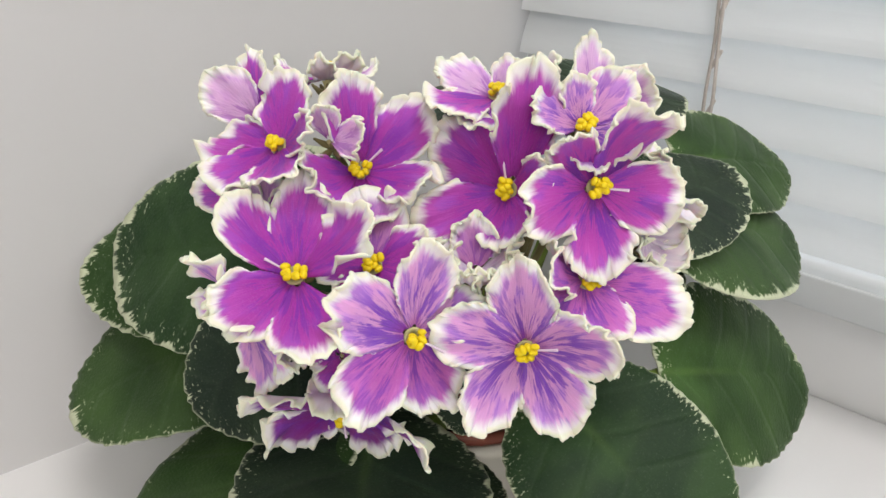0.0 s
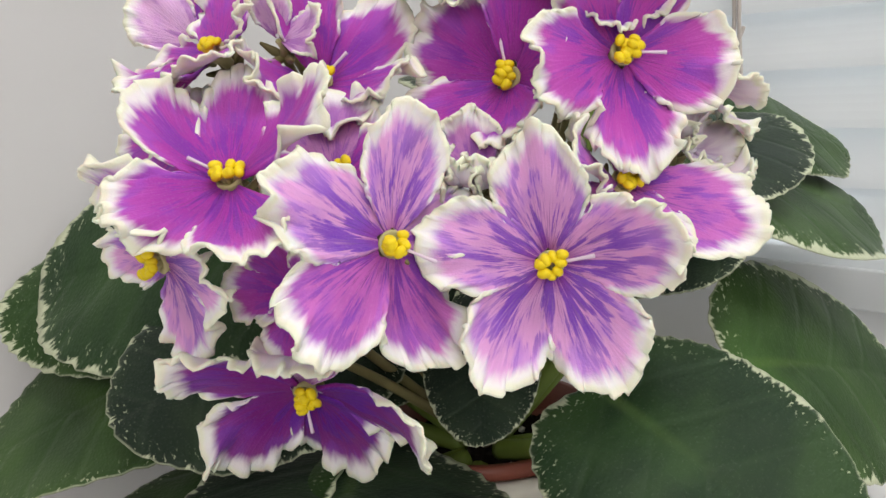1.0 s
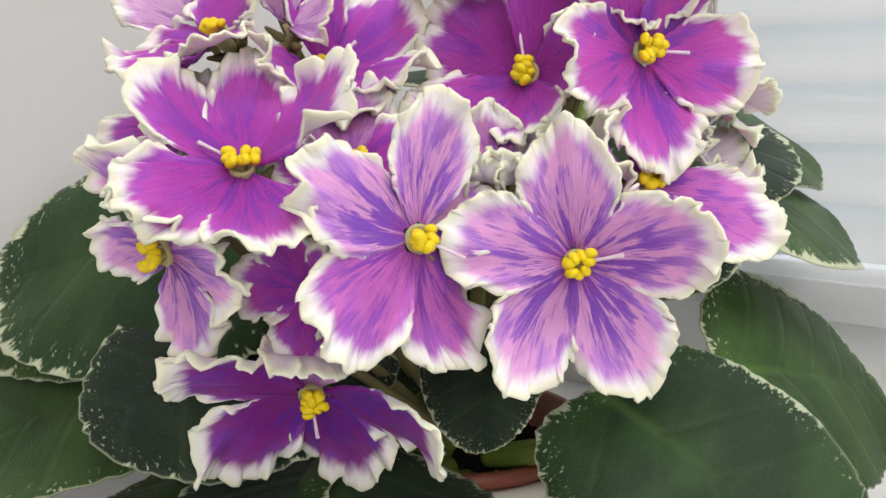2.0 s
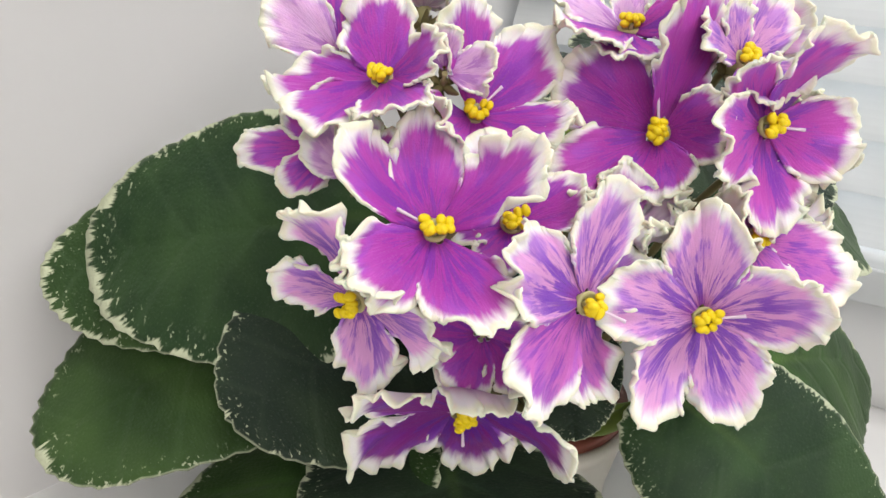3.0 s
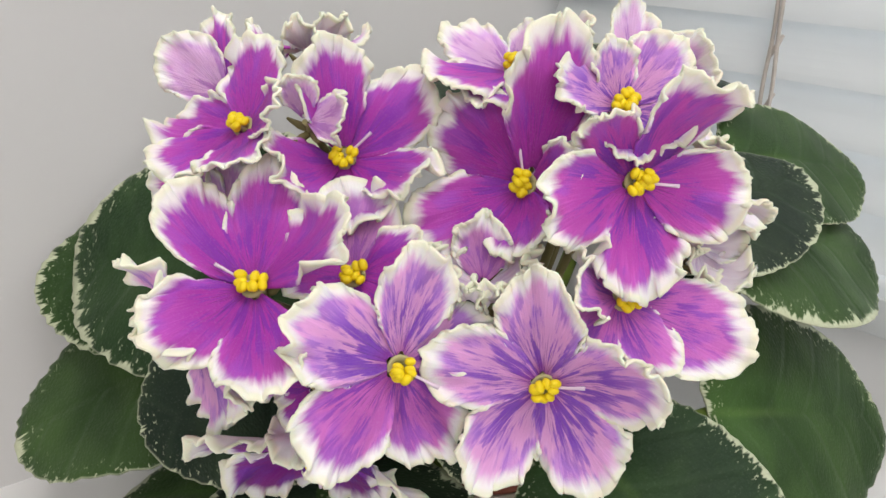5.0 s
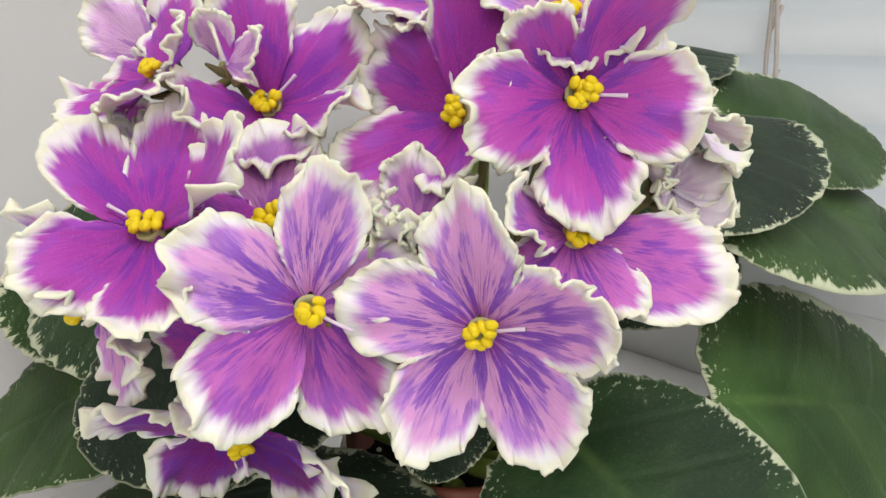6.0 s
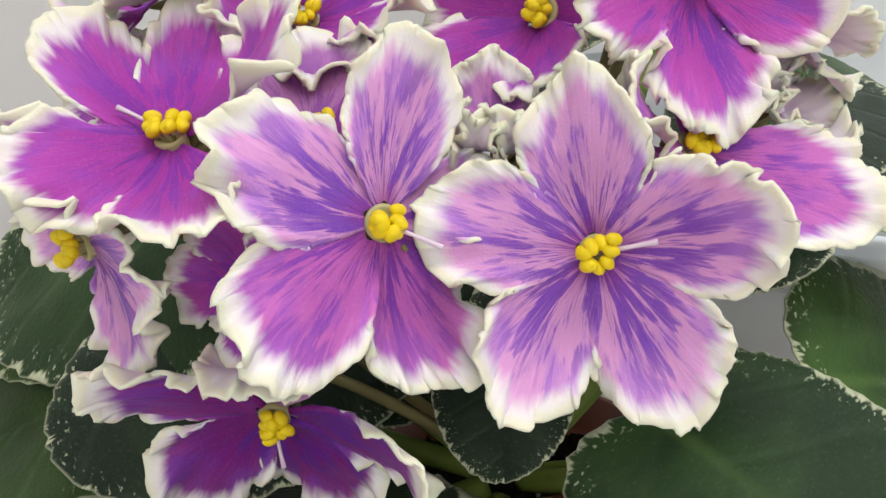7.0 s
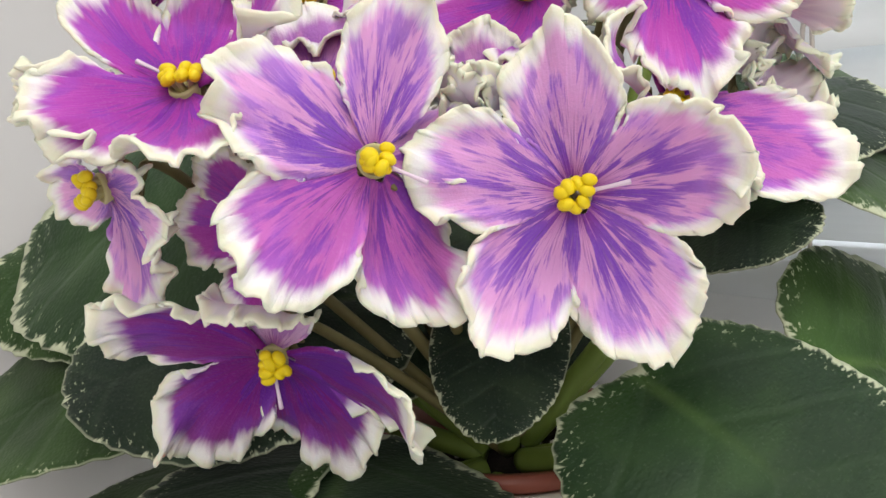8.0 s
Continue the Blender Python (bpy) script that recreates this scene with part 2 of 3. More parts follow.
def glass():
    k = Nodes("window_glass")
    k.bsdf.inputs["Transmission Weight"].default_value = 1.0
    return k.done((0.95, 0.97, 0.97), 0.02)


MAT["glass"] = glass()


def slat_material():
    k = Nodes("slat_white")
    k.done(k.mix(k.noise(k.obj(), 20.0, 4.0), (0.73, 0.745, 0.75), (0.77, 0.785, 0.79)), 0.45)
    t = k.node("ShaderNodeBsdfTranslucent")
    t.inputs["Color"].default_value = (0.80, 0.82, 0.83, 1)
    m = k.node("ShaderNodeMixShader")
    m.inputs[0].default_value = 0.35
    k.link(k.bsdf.outputs[0], m.inputs[1])
    k.link(t.outputs[0], m.inputs[2])
    k.link(m.outputs[0], k.tree.nodes["Material Output"].inputs["Surface"])
    return k.mat


MAT["slat"] = slat_material()

# ---- building helpers ----


def mesh_of(name, bm, mats, smooth=True):
    me = bpy.data.meshes.new(name)
    bm.to_mesh(me)
    bm.free()
    for m in mats:
        me.materials.append(m)
    if smooth:
        me.polygons.foreach_set("use_smooth", [True] * len(me.polygons))
    return me


def part(name, bm, mats, parent=None, label="", smooth=True):
    if not isinstance(mats, (list, tuple)):
        mats = [mats]
    ob = new(name, mesh_of(name, bm, mats, smooth))
    ob.parent = parent
    if label:
        tagged(ob, label)
    return ob


def box_bm(lo, hi, m=None, bevel=0.0):
    bm = bmesh.new()
    bmesh.ops.create_cube(bm, size=1.0)
    lo, hi = Vector(lo), Vector(hi)
    for v in bm.verts:
        v.co = Vector([lo[i] + (v.co[i] + 0.5) * (hi[i] - lo[i]) for i in range(3)])
    if bevel:
        bmesh.ops.bevel(bm, geom=bm.edges[:], offset=bevel, segments=2, affect="EDGES", profile=0.7)
    if m is not None:
        bm.transform(m)
    return bm


def tube_bm(points, radii, sides=8):
    """A tapering tube along a smooth line through the points."""
    pts = [Vector(p) for p in points]
    line = []
    for i in range(len(pts) - 1):
        p0, p1, p2, p3 = pts[max(i - 1, 0)], pts[i], pts[i + 1], pts[min(i + 2, len(pts) - 1)]
        for j in range(6):
            t = j / 6
            line.append(0.5 * (2 * p1 + (p2 - p0) * t + (2 * p0 - 5 * p1 + 4 * p2 - p3) * t * t + (3 * p1 - p0 - 3 * p2 + p3) * t ** 3))
    line.append(pts[-1])
    bm = bmesh.new()
    rings = []
    for i, p in enumerate(line):
        d = (line[min(i + 1, len(line) - 1)] - line[max(i - 1, 0)]).normalized()
        x = d.orthogonal().normalized() if i == 0 else (rings_x - d * rings_x.dot(d)).normalized()
        rings_x = x
        y = d.cross(x)
        u = i / (len(line) - 1) * (len(radii) - 1)
        a = min(int(u), len(radii) - 2)
        r = radii[a] + (radii[a + 1] - radii[a]) * (u - a)
        rings.append([bm.verts.new(p + r * (x * math.cos(2 * math.pi * k / sides) + y * math.sin(2 * math.pi * k / sides))) for k in range(sides)])
    for a, b in zip(rings, rings[1:]):
        for k in range(sides):
            bm.faces.new((a[k], a[(k + 1) % sides], b[(k + 1) % sides], b[k]))
    bm.faces.new(rings[0][::-1])
    bm.faces.new(rings[-1])
    return bm


def facing(n, up=(0, 0, 1)):
    """Rotation whose z looks along n and whose x is level."""
    n = Vector(n).normalized()
    x = Vector(up).cross(n).normalized()
    return Matrix((x, n.cross(x), n)).transposed()


# ---- setting ----
WALL_L = part("wall_left", box_bm((-0.12, -3.5, -0.9), (0.0, 0.12, 1.8), REVEAL), MAT["wall"], smooth=False)
tagged(WALL_L, "smooth light grey painted wall beside the window sill", "wall", kind="structure")
bm = box_bm((0.0, 0.0, -0.9), (3.0, 0.12, SILL - 0.031), ROOM)
tagged(part("wall_window_lower", bm, MAT["wall"], smooth=False), "light painted wall under the window", "wall", kind="structure")
bm = box_bm((0.0, 0.0, 1.3), (3.0, 0.12, 1.8), ROOM)
tagged(part("wall_window_upper", bm, MAT["wall"], smooth=False), "light painted wall over the window", "wall", kind="structure")
bm = box_bm((1.5, 0.0, SILL), (3.0, 0.12, 1.3), ROOM)
tagged(part("wall_window_side", bm, MAT["wall"], smooth=False), "light painted wall beside the window", "wall", kind="structure")
bm = box_bm((-0.7, -3.2, -0.9), (3.0, -3.08, 1.8), ROOM)
tagged(part("wall_back", bm, MAT["wall"], smooth=False), "light painted wall at the back of the room", "wall", kind="structure")
bm = box_bm((3.0, -3.2, -0.9), (3.12, 0.12, 1.8), ROOM)
tagged(part("wall_far", bm, MAT["wall"], smooth=False), "light painted far wall of the room", "wall", kind="structure")
tagged(part("floor", box_bm((-0.75, -3.2, -1.0), (3.12, 0.12, -0.9), ROOM), MAT["room_floor"], smooth=False), "brown wooden floor of the room", "floor", kind="structure")
tagged(part("ceiling", box_bm((-0.75, -3.2, 1.8), (3.12, 0.12, 1.9), ROOM), MAT["wall"], smooth=False), "plain white ceiling of the room", "ceiling", kind="structure")
bm = box_bm((-0.15, -0.62, SILL - 0.03), (1.5, -0.004, SILL), ROOM, 0.002)
tagged(part("window_sill", bm, MAT["sill"]), "smooth white plastic window sill in the corner", "window sill", kind="structure")

# window behind the blind
win = new("window_1")
tagged(win, "white framed window behind a closed blind", "window", kind="structure")
for lo, hi in (((0.0, -0.003, SILL - 0.03), (1.5, 0.07, 0.098)), ((0.0, 0.01, 1.25), (1.5, 0.07, 1.3)), ((0.0, 0.01, 0.098), (0.05, 0.07, 1.25)), ((1.45, 0.01, 0.098), (1.5, 0.07, 1.25))):
    part("window_frame", box_bm(lo, hi, ROOM, 0.003), MAT["frame"], win)
pane = part("pane", box_bm((0.05, 0.03, 0.098), (1.45, 0.036, 1.25), ROOM), MAT["glass"], win, smooth=False)
pane.visible_shadow = False

# blind
blind = new("window_blind")
tagged(blind, "closed white slatted window blind with beige ladder cords", "blind")
PITCH, Z0 = 0.0209, 0.1318


def slat_mesh():
    bm = bmesh.new()
    n = 8
    rows = []
    for x in (0.010, 1.48):
        top, low = [], []
        for i in range(n + 1):
            u = i / n - 0.5
            y = -0.012 + 0.0250 * u * math.sin(radians(24)) - 0.0016 * (1 - 4 * u * u)
            z = 0.0250 * u * math.cos(radians(24))
            top.append(bm.verts.new((x, y - 0.0003, z)))
            low.append(bm.verts.new((x, y + 0.0003, z)))
        rows.append(top + low[::-1])
    a, b = rows
    m = len(a)
    for i in range(m):
        bm.faces.new((a[i], a[(i + 1) % m], b[(i + 1) % m], b[i]))
    bm.faces.new(a[::-1])
    bm.faces.new(b)
    bmesh.ops.recalc_face_normals(bm, faces=bm.faces[:])
    return mesh_of("slat", bm, [MAT["slat"]], False)


SLAT = slat_mesh()
for i in range(44):
    ob = new("slat", SLAT)
    ob.parent = blind
    ob.matrix_basis = ROOM @ Matrix.Translation((0, -0.004, Z0 + PITCH * i)) @ Matrix.Rotation(radians(random.uniform(-0.6, 0.6)), 4, "X")
part("bottom_rail", box_bm((0.010, -0.024, 0.0985), (1.48, -0.006, 0.1188), ROOM, 0.003), MAT["slat"], blind)
part("rail_lip", box_bm((0.010, -0.0265, 0.0985), (1.48, -0.0245, 0.1135), ROOM, 0.0008), MAT["slat"], blind)
part("head_rail", box_bm((0.004, -0.035, Z0 + PITCH * 44 - 0.006), (1.48, -0.004, Z0 + PITCH * 44 + 0.02), ROOM, 0.003), MAT["slat"], blind)
for cx in (0.116, 0.75, 1.35):
    for dx, dy in ((-0.0012, -0.0245), (0.0016, -0.0250)):
        pts = [(cx + dx + 0.0006 * math.sin(i * 2.1 + dx * 900), dy - 0.002, 0.117 + i * PITCH) for i in range(44)]
        bm = tube_bm(pts, (0.0008, 0.0008), 6)
        bm.transform(ROOM)
        part("ladder_cord", bm, MAT["cord"], blind)
    for i in range(44):
        bm = tube_bm([(cx - 0.002, -0.0252, Z0 - 0.004 + PITCH * i), (cx + 0.0005, -0.0262, Z0 + PITCH * i), (cx + 0.0024, -0.0252, Z0 + 0.005 + PITCH * i)], (0.0007, 0.0010, 0.0007), 6)
        bm.transform(ROOM)
        part("cord_knot", bm, MAT["cord"], blind)

# ---- pot and soil ----
CROWN = Vector((0.010, 0.258, 0.096))
POT = Vector((0.010, 0.272, SILL))


def lathe(profile, sides=56):
    bm = bmesh.new()
    rings = [[bm.verts.new((r * math.cos(2 * math.pi * k / sides), r * math.sin(2 * math.pi * k / sides), z)) for k in range(sides)] for r, z in profile]
    for a, b in zip(rings, rings[1:]):
        for k in range(sides):
            bm.faces.new((a[k], a[(k + 1) % sides], b[(k + 1) % sides], b[k]))
    bm.faces.new(rings[0][::-1])
    bm.faces.new(rings[-1])
    bmesh.ops.recalc_face_normals(bm, faces=bm.faces[:])
    return bm


pot = new("flower_pot")
pot.location = POT
tagged(pot, "cream plastic flower pot with a red-brown rim on the sill", "pot")
part("pot_body", lathe([(0.028, 0.0), (0.030, 0.002), (0.0365, 0.032), (0.0380, 0.0335), (0.0380, 0.0375), (0.0345, 0.0375), (0.032, 0.008), (0.018, 0.006)]), MAT["pot_out"], pot)
part("inner_pot", lathe([(0.026, 0.008), (0.0335, 0.037), (0.0360, 0.0382), (0.0360, 0.0420), (0.0335, 0.0420), (0.0315, 0.027), (0.018, 0.010)]), MAT["pot_in"], pot, "red-brown inner pot rim")
bm = bmesh.new()
bmesh.ops.create_grid(bm, x_segments=40, y_segments=40, size=0.0325)
for v in bm.verts:
    q = v.co.to_2d().length
    if q > 0.0001:
        sq = max(abs(v.co.x), abs(v.co.y)) / q
        v.co.x, v.co.y = v.co.x * sq, v.co.y * sq
    v.co.z = 0.030 + 0.003 * noise.noise(v.co * 300) + 0.002 * noise.noise(v.co * 900)
soil = part("potting_soil", bm, MAT["soil"])
soil.location = POT
tagged(soil, "dark crumbly potting soil with pale perlite bits", "soil")
random.seed(5)
for i in range(26):
    bm = bmesh.new()
    bmesh.ops.create_icosphere(bm, subdivisions=1, radius=random.uniform(0.0006, 0.0013))
    for v in bm.verts:
        v.co *= random.uniform(0.7, 1.2)
    a, q = random.uniform(0, 6.28), random.uniform(0.006, 0.029)
    bmesh.ops.translate(bm, verts=bm.verts[:], vec=(q * math.cos(a), q * math.sin(a), 0.0315))
    part("perlite_bit", bm, MAT["perlite"], soil, smooth=False)

# ---- the violet ----
plant = new("african_violet")
plant.location = CROWN
tagged(plant, "flowering african violet with ruffled purple and white blooms", "potted plant")
INV = Matrix.Translation(-CROWN)


def petal_bm(L, ratio, lift, curl, cup, ruffle, seed, roll=0.0, point=0.1):
    """Obovate petal growing along +x from the throat, tilted up by lift: front and back sheets that
    swell into a rounded, gathered hem."""
    rng = random.Random(seed)
    NA, NS = 128, 19
    spread = 1.047 * ratio
    spin = Matrix.Rotation(roll, 3, Vector((math.cos(lift), 0, math.sin(lift))))
    p = [rng.uniform(0, 60) for _ in range(10)]
    skew = rng.uniform(-0.08, 0.08)
    bm = bmesh.new()
    uv = bm.loops.layers.uv.new("petal")

    # outline in polar form round the throat, and the way along it in petal lengths
    rim = []
    for i in range(NA + 1):
        a = math.sin(math.pi / 2 * (-1 + 2 * i / NA))
        out = (1 - abs(a) ** 2.8) ** 0.60 * (1 + point * ((1 - abs(a)) ** 2 - 0.30)) * 1.04
        out *= 1 + 0.07 * noise.noise((a * 2.4, p[0], 0)) + 0.045 * noise.noise((a * 5.5, p[1], 0))
        rim.append((a, max(out, 0.05)))
    way = [0.0]
    for (a0, o0), (a1, o1) in zip(rim, rim[1:]):
        way.append(way[-1] + math.hypot(o1 - o0, (a1 - a0) * spread * o1))

    def at(i, j):
        a, out = rim[i]
        q = way[i]
        s = (j / NS) ** 0.8
        strong = min(1.0, out / 0.62)
        # small rounded scallops along the hem
        lobe = 0.022 * (abs(math.sin(q * 13.0 + p[2] + 2.2 * noise.noise((q * 3.0, p[3], 2)))) - 0.6) + 0.012 * noise.noise((q * 48.0, p[4], 0))
        rho = L * s * out * (1 + lobe * max(0.0, s - 0.75) / 0.25)
        f = spread * a + skew * s
        x, y = rho * math.cos(f), rho * math.sin(f)
        w = ruffle * L * (0.95 + 0.9 * noise.noise((q * 1.9 + 5, p[4], 0))) * strong ** 2.6
        sway = max(0.0, (s - 0.40) / 0.60) ** 1.4
        frill = max(0.0, (s - 0.68) / 0.32) ** 1.3
        hem = max(0.0, (s - 0.84) / 0.16)
        z = w * (0.15 * sway * noise.noise((q * 2.3, s * 0.5, p[5])) + 0.17 * frill * noise.noise((q * 5.6, s * 0.4, p[6])) + 0.090 * hem * noise.noise((q * 11.0, 0.3, p[7])) + 0.045 * hem * noise.noise((q * 21.0, 0.3, p[9])))
        side = w * (0.10 * frill * noise.noise((q * 5.6 + 0.9, 3.0, p[6])) + 0.060 * hem * noise.noise((q * 11.0 + 0.8, 3.0, p[8])) + 0.030 * hem * noise.noise((q * 21.0 + 0.8, 3.0, p[8])))
        x -= side * math.sin(f + 0.9 * a)
        y += side * math.cos(f + 0.9 * a)
        z += cup * y * y / L
        z += 0.028 * L * noise.noise((x / L * 2.6, y / L * 2.6, p[9]))
        z -= 0.10 * L * max(0.0, abs(a) - 0.70) * s
        # bend along the length
        u = x / L
        b0, c = lift - curl * 0.5, curl
        if abs(c) < 1e-3:
            X, Z, t = x * math.cos(b0), x * math.sin(b0), b0
        else:
            t = b0 + c * u
            X = L / c * (math.sin(t) - math.sin(b0))
            Z = L / c * (math.cos(b0) - math.cos(t))
        return spin @ Vector((X - z * math.sin(t), y, Z + z * math.cos(t))), (1.15 * a, s * min(1.0, 0.25 + 0.75 * out / 0.60) if out < 0.60 else s)

    grid = [[at(i, j) for j in range(1, NS + 1)] for i in range(NA + 1)]
    front, back, lip = [], [], []
    for i in range(NA + 1):
        fr, bk = [], []
        for j in range(NS):
            du = grid[min(i + 1, NA)][j][0] - grid[max(i - 1, 0)][j][0]
            dv = grid[i][min(j + 1, NS - 1)][0] - grid[i][max(j - 1, 0)][0]
            n = dv.cross(du)
            n = n.normalized() if n.length > 1e-12 else Vector((0, 0, 1))
            half = 0.00018 if j < NS - 3 else (0.00022, 0.00038, 0.00034)[j - NS + 3] * min(1.0, rim[i][1] / 0.5)
            fr.append(bm.verts.new(grid[i][j][0] + n * half))
            bk.append(bm.verts.new(grid[i][j][0] - n * half))
        lip.append(bm.verts.new(grid[i][-1][0] + dv.normalized() * 0.0004))
        front.append(fr)
        back.append(bk)

    def face(vs, ij, mat):
        f = bm.faces.new(vs)
        f.material_index = mat
        for lp, (i, j) in zip(f.loops, ij):
            lp[uv].uv = grid[i][j][1]

    for i in range(NA):
        for j in range(NS - 1):
            ij = ((i, j), (i, j + 1), (i + 1, j + 1), (i + 1, j))
            face([front[a][b] for a, b in ij], ij, 0)
            face([back[a][b] for a, b in ij[::-1]], ij[::-1], 1)
        e = NS - 1
        ij = ((i, e), (i, e), (i + 1, e), (i + 1, e))
        face([front[i][e], lip[i], lip[i + 1], front[i + 1][e]], ij, 0)
        face([lip[i], back[i][e], back[i + 1][e], lip[i + 1]], ij, 0)
    return bm


def anther_bm(r):
    """Two-lobed pollen sac."""
    bm = bmesh.new()
    for sx in (-1, 1):
        g = bmesh.ops.create_uvsphere(bm, u_segments=12, v_segments=8, radius=r)
        for v in g["verts"]:
            v.co = Vector((v.co.x * 0.85 + sx * r * 0.72, v.co.y * 1.15, v.co.z * 0.85))
    return bm


SEED = [100]


def flower(c, n, petals, kind="magenta", label="", size=1.0, anthers=5, pistil=None, stalk=True, ruffle=1.0, spread=1.0):
    """petals: (azimuth, length in mm, lift, width to length, curl, material or '')."""
    c, n = Vector(c), Vector(n).normalized()
    m = INV @ Matrix.Translation(c) @ facing(n).to_4x4()
    # throat: a short funnel that the petals grow from
    q = 1.0 if anthers else 0.25
    bm = lathe([(0.0004, -0.0055), (0.0012, -0.005), (0.0016 * q, -0.002), (0.0027 * q, 0.0010 * q), (0.0022 * q, 0.0014 * q), (0.0010 * q, 0.0002), (0.0002, 0.0)], 20)
    fl = part("flower", bm, MAT["throat"], plant, label)
    fl.matrix_basis = m
    for az, L, lift, ratio, curl, mat, roll, point in petals:
        SEED[0] += 1
        rr = random.Random(SEED[0])
        bm = petal_bm(L * 0.001 * size, ratio, radians(lift), radians(curl), rr.uniform(-0.05, 0.22), ruffle * (1.5 if mat == "pale" else 1.0), SEED[0], radians(roll), point)
        front = MAT[mat or kind]
        pt = part("petal", bm, [front, MAT["pale"]], fl)
        pt.matrix_basis = Matrix.Rotation(radians(az), 4, "Z") @ Matrix.Translation((0.0006, 0, rr.uniform(-0.0003, 0.0005)))
    if anthers:
        rr = random.Random(SEED[0] * 7)
        off = rr.uniform(0, 360)
        for i in range(anthers):
            a = radians(off + 300 * i / anthers + rr.uniform(-16, 16))
            q = rr.uniform(0.0008, 0.0024)
            r = rr.uniform(0.00102, 0.00126)
            ob = part("anther", anther_bm(r), MAT["anther"], fl)
            ob.matrix_basis = Matrix.Translation((q * math.cos(a), q * math.sin(a), rr.uniform(0.0028, 0.0042))) @ Euler((rr.uniform(-0.5, 0.5), rr.uniform(-0.5, 0.5), rr.uniform(0, 3.1))).to_matrix().to_4x4()
            part("filament", tube_bm([(q * 0.4 * math.cos(a), q * 0.4 * math.sin(a), -0.001), (q * math.cos(a), q * math.sin(a), 0.003)], (0.0006, 0.0005), 6), MAT["throat"], fl)
    if pistil is not None:
        a = radians(pistil)
        part("pistil", tube_bm([(0, 0, 0), (0.0028 * math.cos(a), 0.0028 * math.sin(a), 0.0024), (0.0082 * math.cos(a), 0.0082 * math.sin(a), 0.0042)], (0.0006, 0.0004, 0.0003, 0.00045), 6), MAT["pistil"], fl)
    # calyx and stalk
    for i in range(5):
        a = radians(72 * i + 20)
        b = tube_bm([(0, 0, -0.0055), (0.0026 * math.cos(a), 0.0026 * math.sin(a), -0.004), (0.0052 * math.cos(a), 0.0052 * math.sin(a), -0.0016)], (0.0007, 0.0011, 0.0003), 6)
        part("sepal", b, MAT["stalk_brown"], fl)
    if stalk:
        s0 = c - n * 0.0055
        j = CROWN.lerp(s0, 0.62) + Vector((0, 0.010, -0.004))
        bm = tube_bm([CROWN + Vector((0, 0, -0.012)), j, s0 - n * 0.006, s0], (0.0015, 0.0013, 0.0010, 0.0009), 8)
        bm.transform(INV)
        part("flower_stalk", bm, MAT["stalk_brown"], plant)
    return fl


def pet(kind_rows):
    """Fill in default width and curl."""
    out = []
    for row in kind_rows:
        az, L, lift = row[0], row[1] * 0.945, row[2]
        ratio = row[3] if len(row) > 3 else 0.78
        curl = row[4] if len(row) > 4 else 14
        mat = row[5] if len(row) > 5 else ""
        roll = row[6] if len(row) > 6 else 0
        point = row[7] if len(row) > 7 else 0.1
        out.append((az, L, lift, ratio, curl, mat, roll, point))
    return out


LIL = "lilac and violet streaked bloom with a white ruffled margin"
MAG = "magenta purple bloom with a white and cream ruffled edge"
flower((-0.0455, 0.2229, 0.1974), (-0.44, -0.62, 0.65), pet([(119, 23.2, 5, 0.79, 19, "", 2, 0.14), (189, 25.6, -1, 0.77, 16, "", 10, 0.21), (225, 22.5, 17, 0.69, 5, "", 9), (319, 20.5, 31, 0.83, 14, "", -9), (22, 18, 34, 0.7, 30)]), "magenta", MAG)
flower((-0.0236, 0.2259, 0.1893), (0.0, -0.80, 0.60), pet([(99, 26.9, 34, 0.70, 9, "", 39, 0.14), (44, 26.4, 7, 0.70, 22, "", -1, 0.18), (343, 24.1, 26, 0.68, 29, "", -26, 0.05), (296, 20.3, 26, 0.91, 22, "", -12), (212, 24.1, 51, 0.70, 41, "", -6, 0.04)]), "magenta", MAG, pistil=40)
flower((0.0158, 0.2347, 0.2085), (-0.12, -0.28, 0.95), pet([(232, 22.6, 19, 0.78, 0), (353, 22, 32, 0.70, 25, "", 30), (274, 18.5, 6, 0.9, 10, "", -8, 0.0), (88, 13.5, 30, 0.71, 16, "lav", -11), (165, 20, 22, 0.8, 14, "lav")]), "mixed", LIL)
flower((0.0183, 0.2149, 0.1880), (-0.40, -0.87, 0.28), pet([(148, 26.7, -4, 0.88, 18, "", -9), (217, 26.5, 21, 0.68, 16, "", 9, 0.23), (280, 18.1, 30, 0.87, 14, "", 14, 0.02), (74, 33.6, 10, 0.66, 16, "", 55, 0.13), (15, 18, 34, 0.95, 25)]), "magenta", MAG, pistil=100)
flower((0.0379, 0.2181, 0.2044), (0.20, -0.72, 0.66), pet([(155, 17, 26), (45, 19, 20), (260, 15, 20), (320, 15, 20), (100, 14, 30)]), "lilac", LIL)
flower((0.0402, 0.2071, 0.1915), (0.27, -0.92, 0.29), pet([(47, 28.2, 28, 0.76, 48, "", 32), (128, 20.3, 22, 0.65, 60, "", -22), (190, 25.3, 23, 0.78, 19, "", -5), (271, 23.8, 3, 0.85, 24, "", -10, 0.13), (344, 22.9, 19, 0.85, 21, "", 9)]), "mixed", MAG, pistil=350)
flower((-0.0382, 0.1922, 0.1725), (-0.13, -0.70, 0.70), pet([(137, 27, 20, 0.60, 46, "", 32), (98, 25.9, -4, 0.72, 32, "", 19, 0.21), (36, 26, 28, 0.66, 38, "", -23, 0.2), (230, 24, 29, 0.72, 7, "", -24), (297, 26, 20, 0.74, 30, "", -4)]), "magenta", MAG, pistil=160)
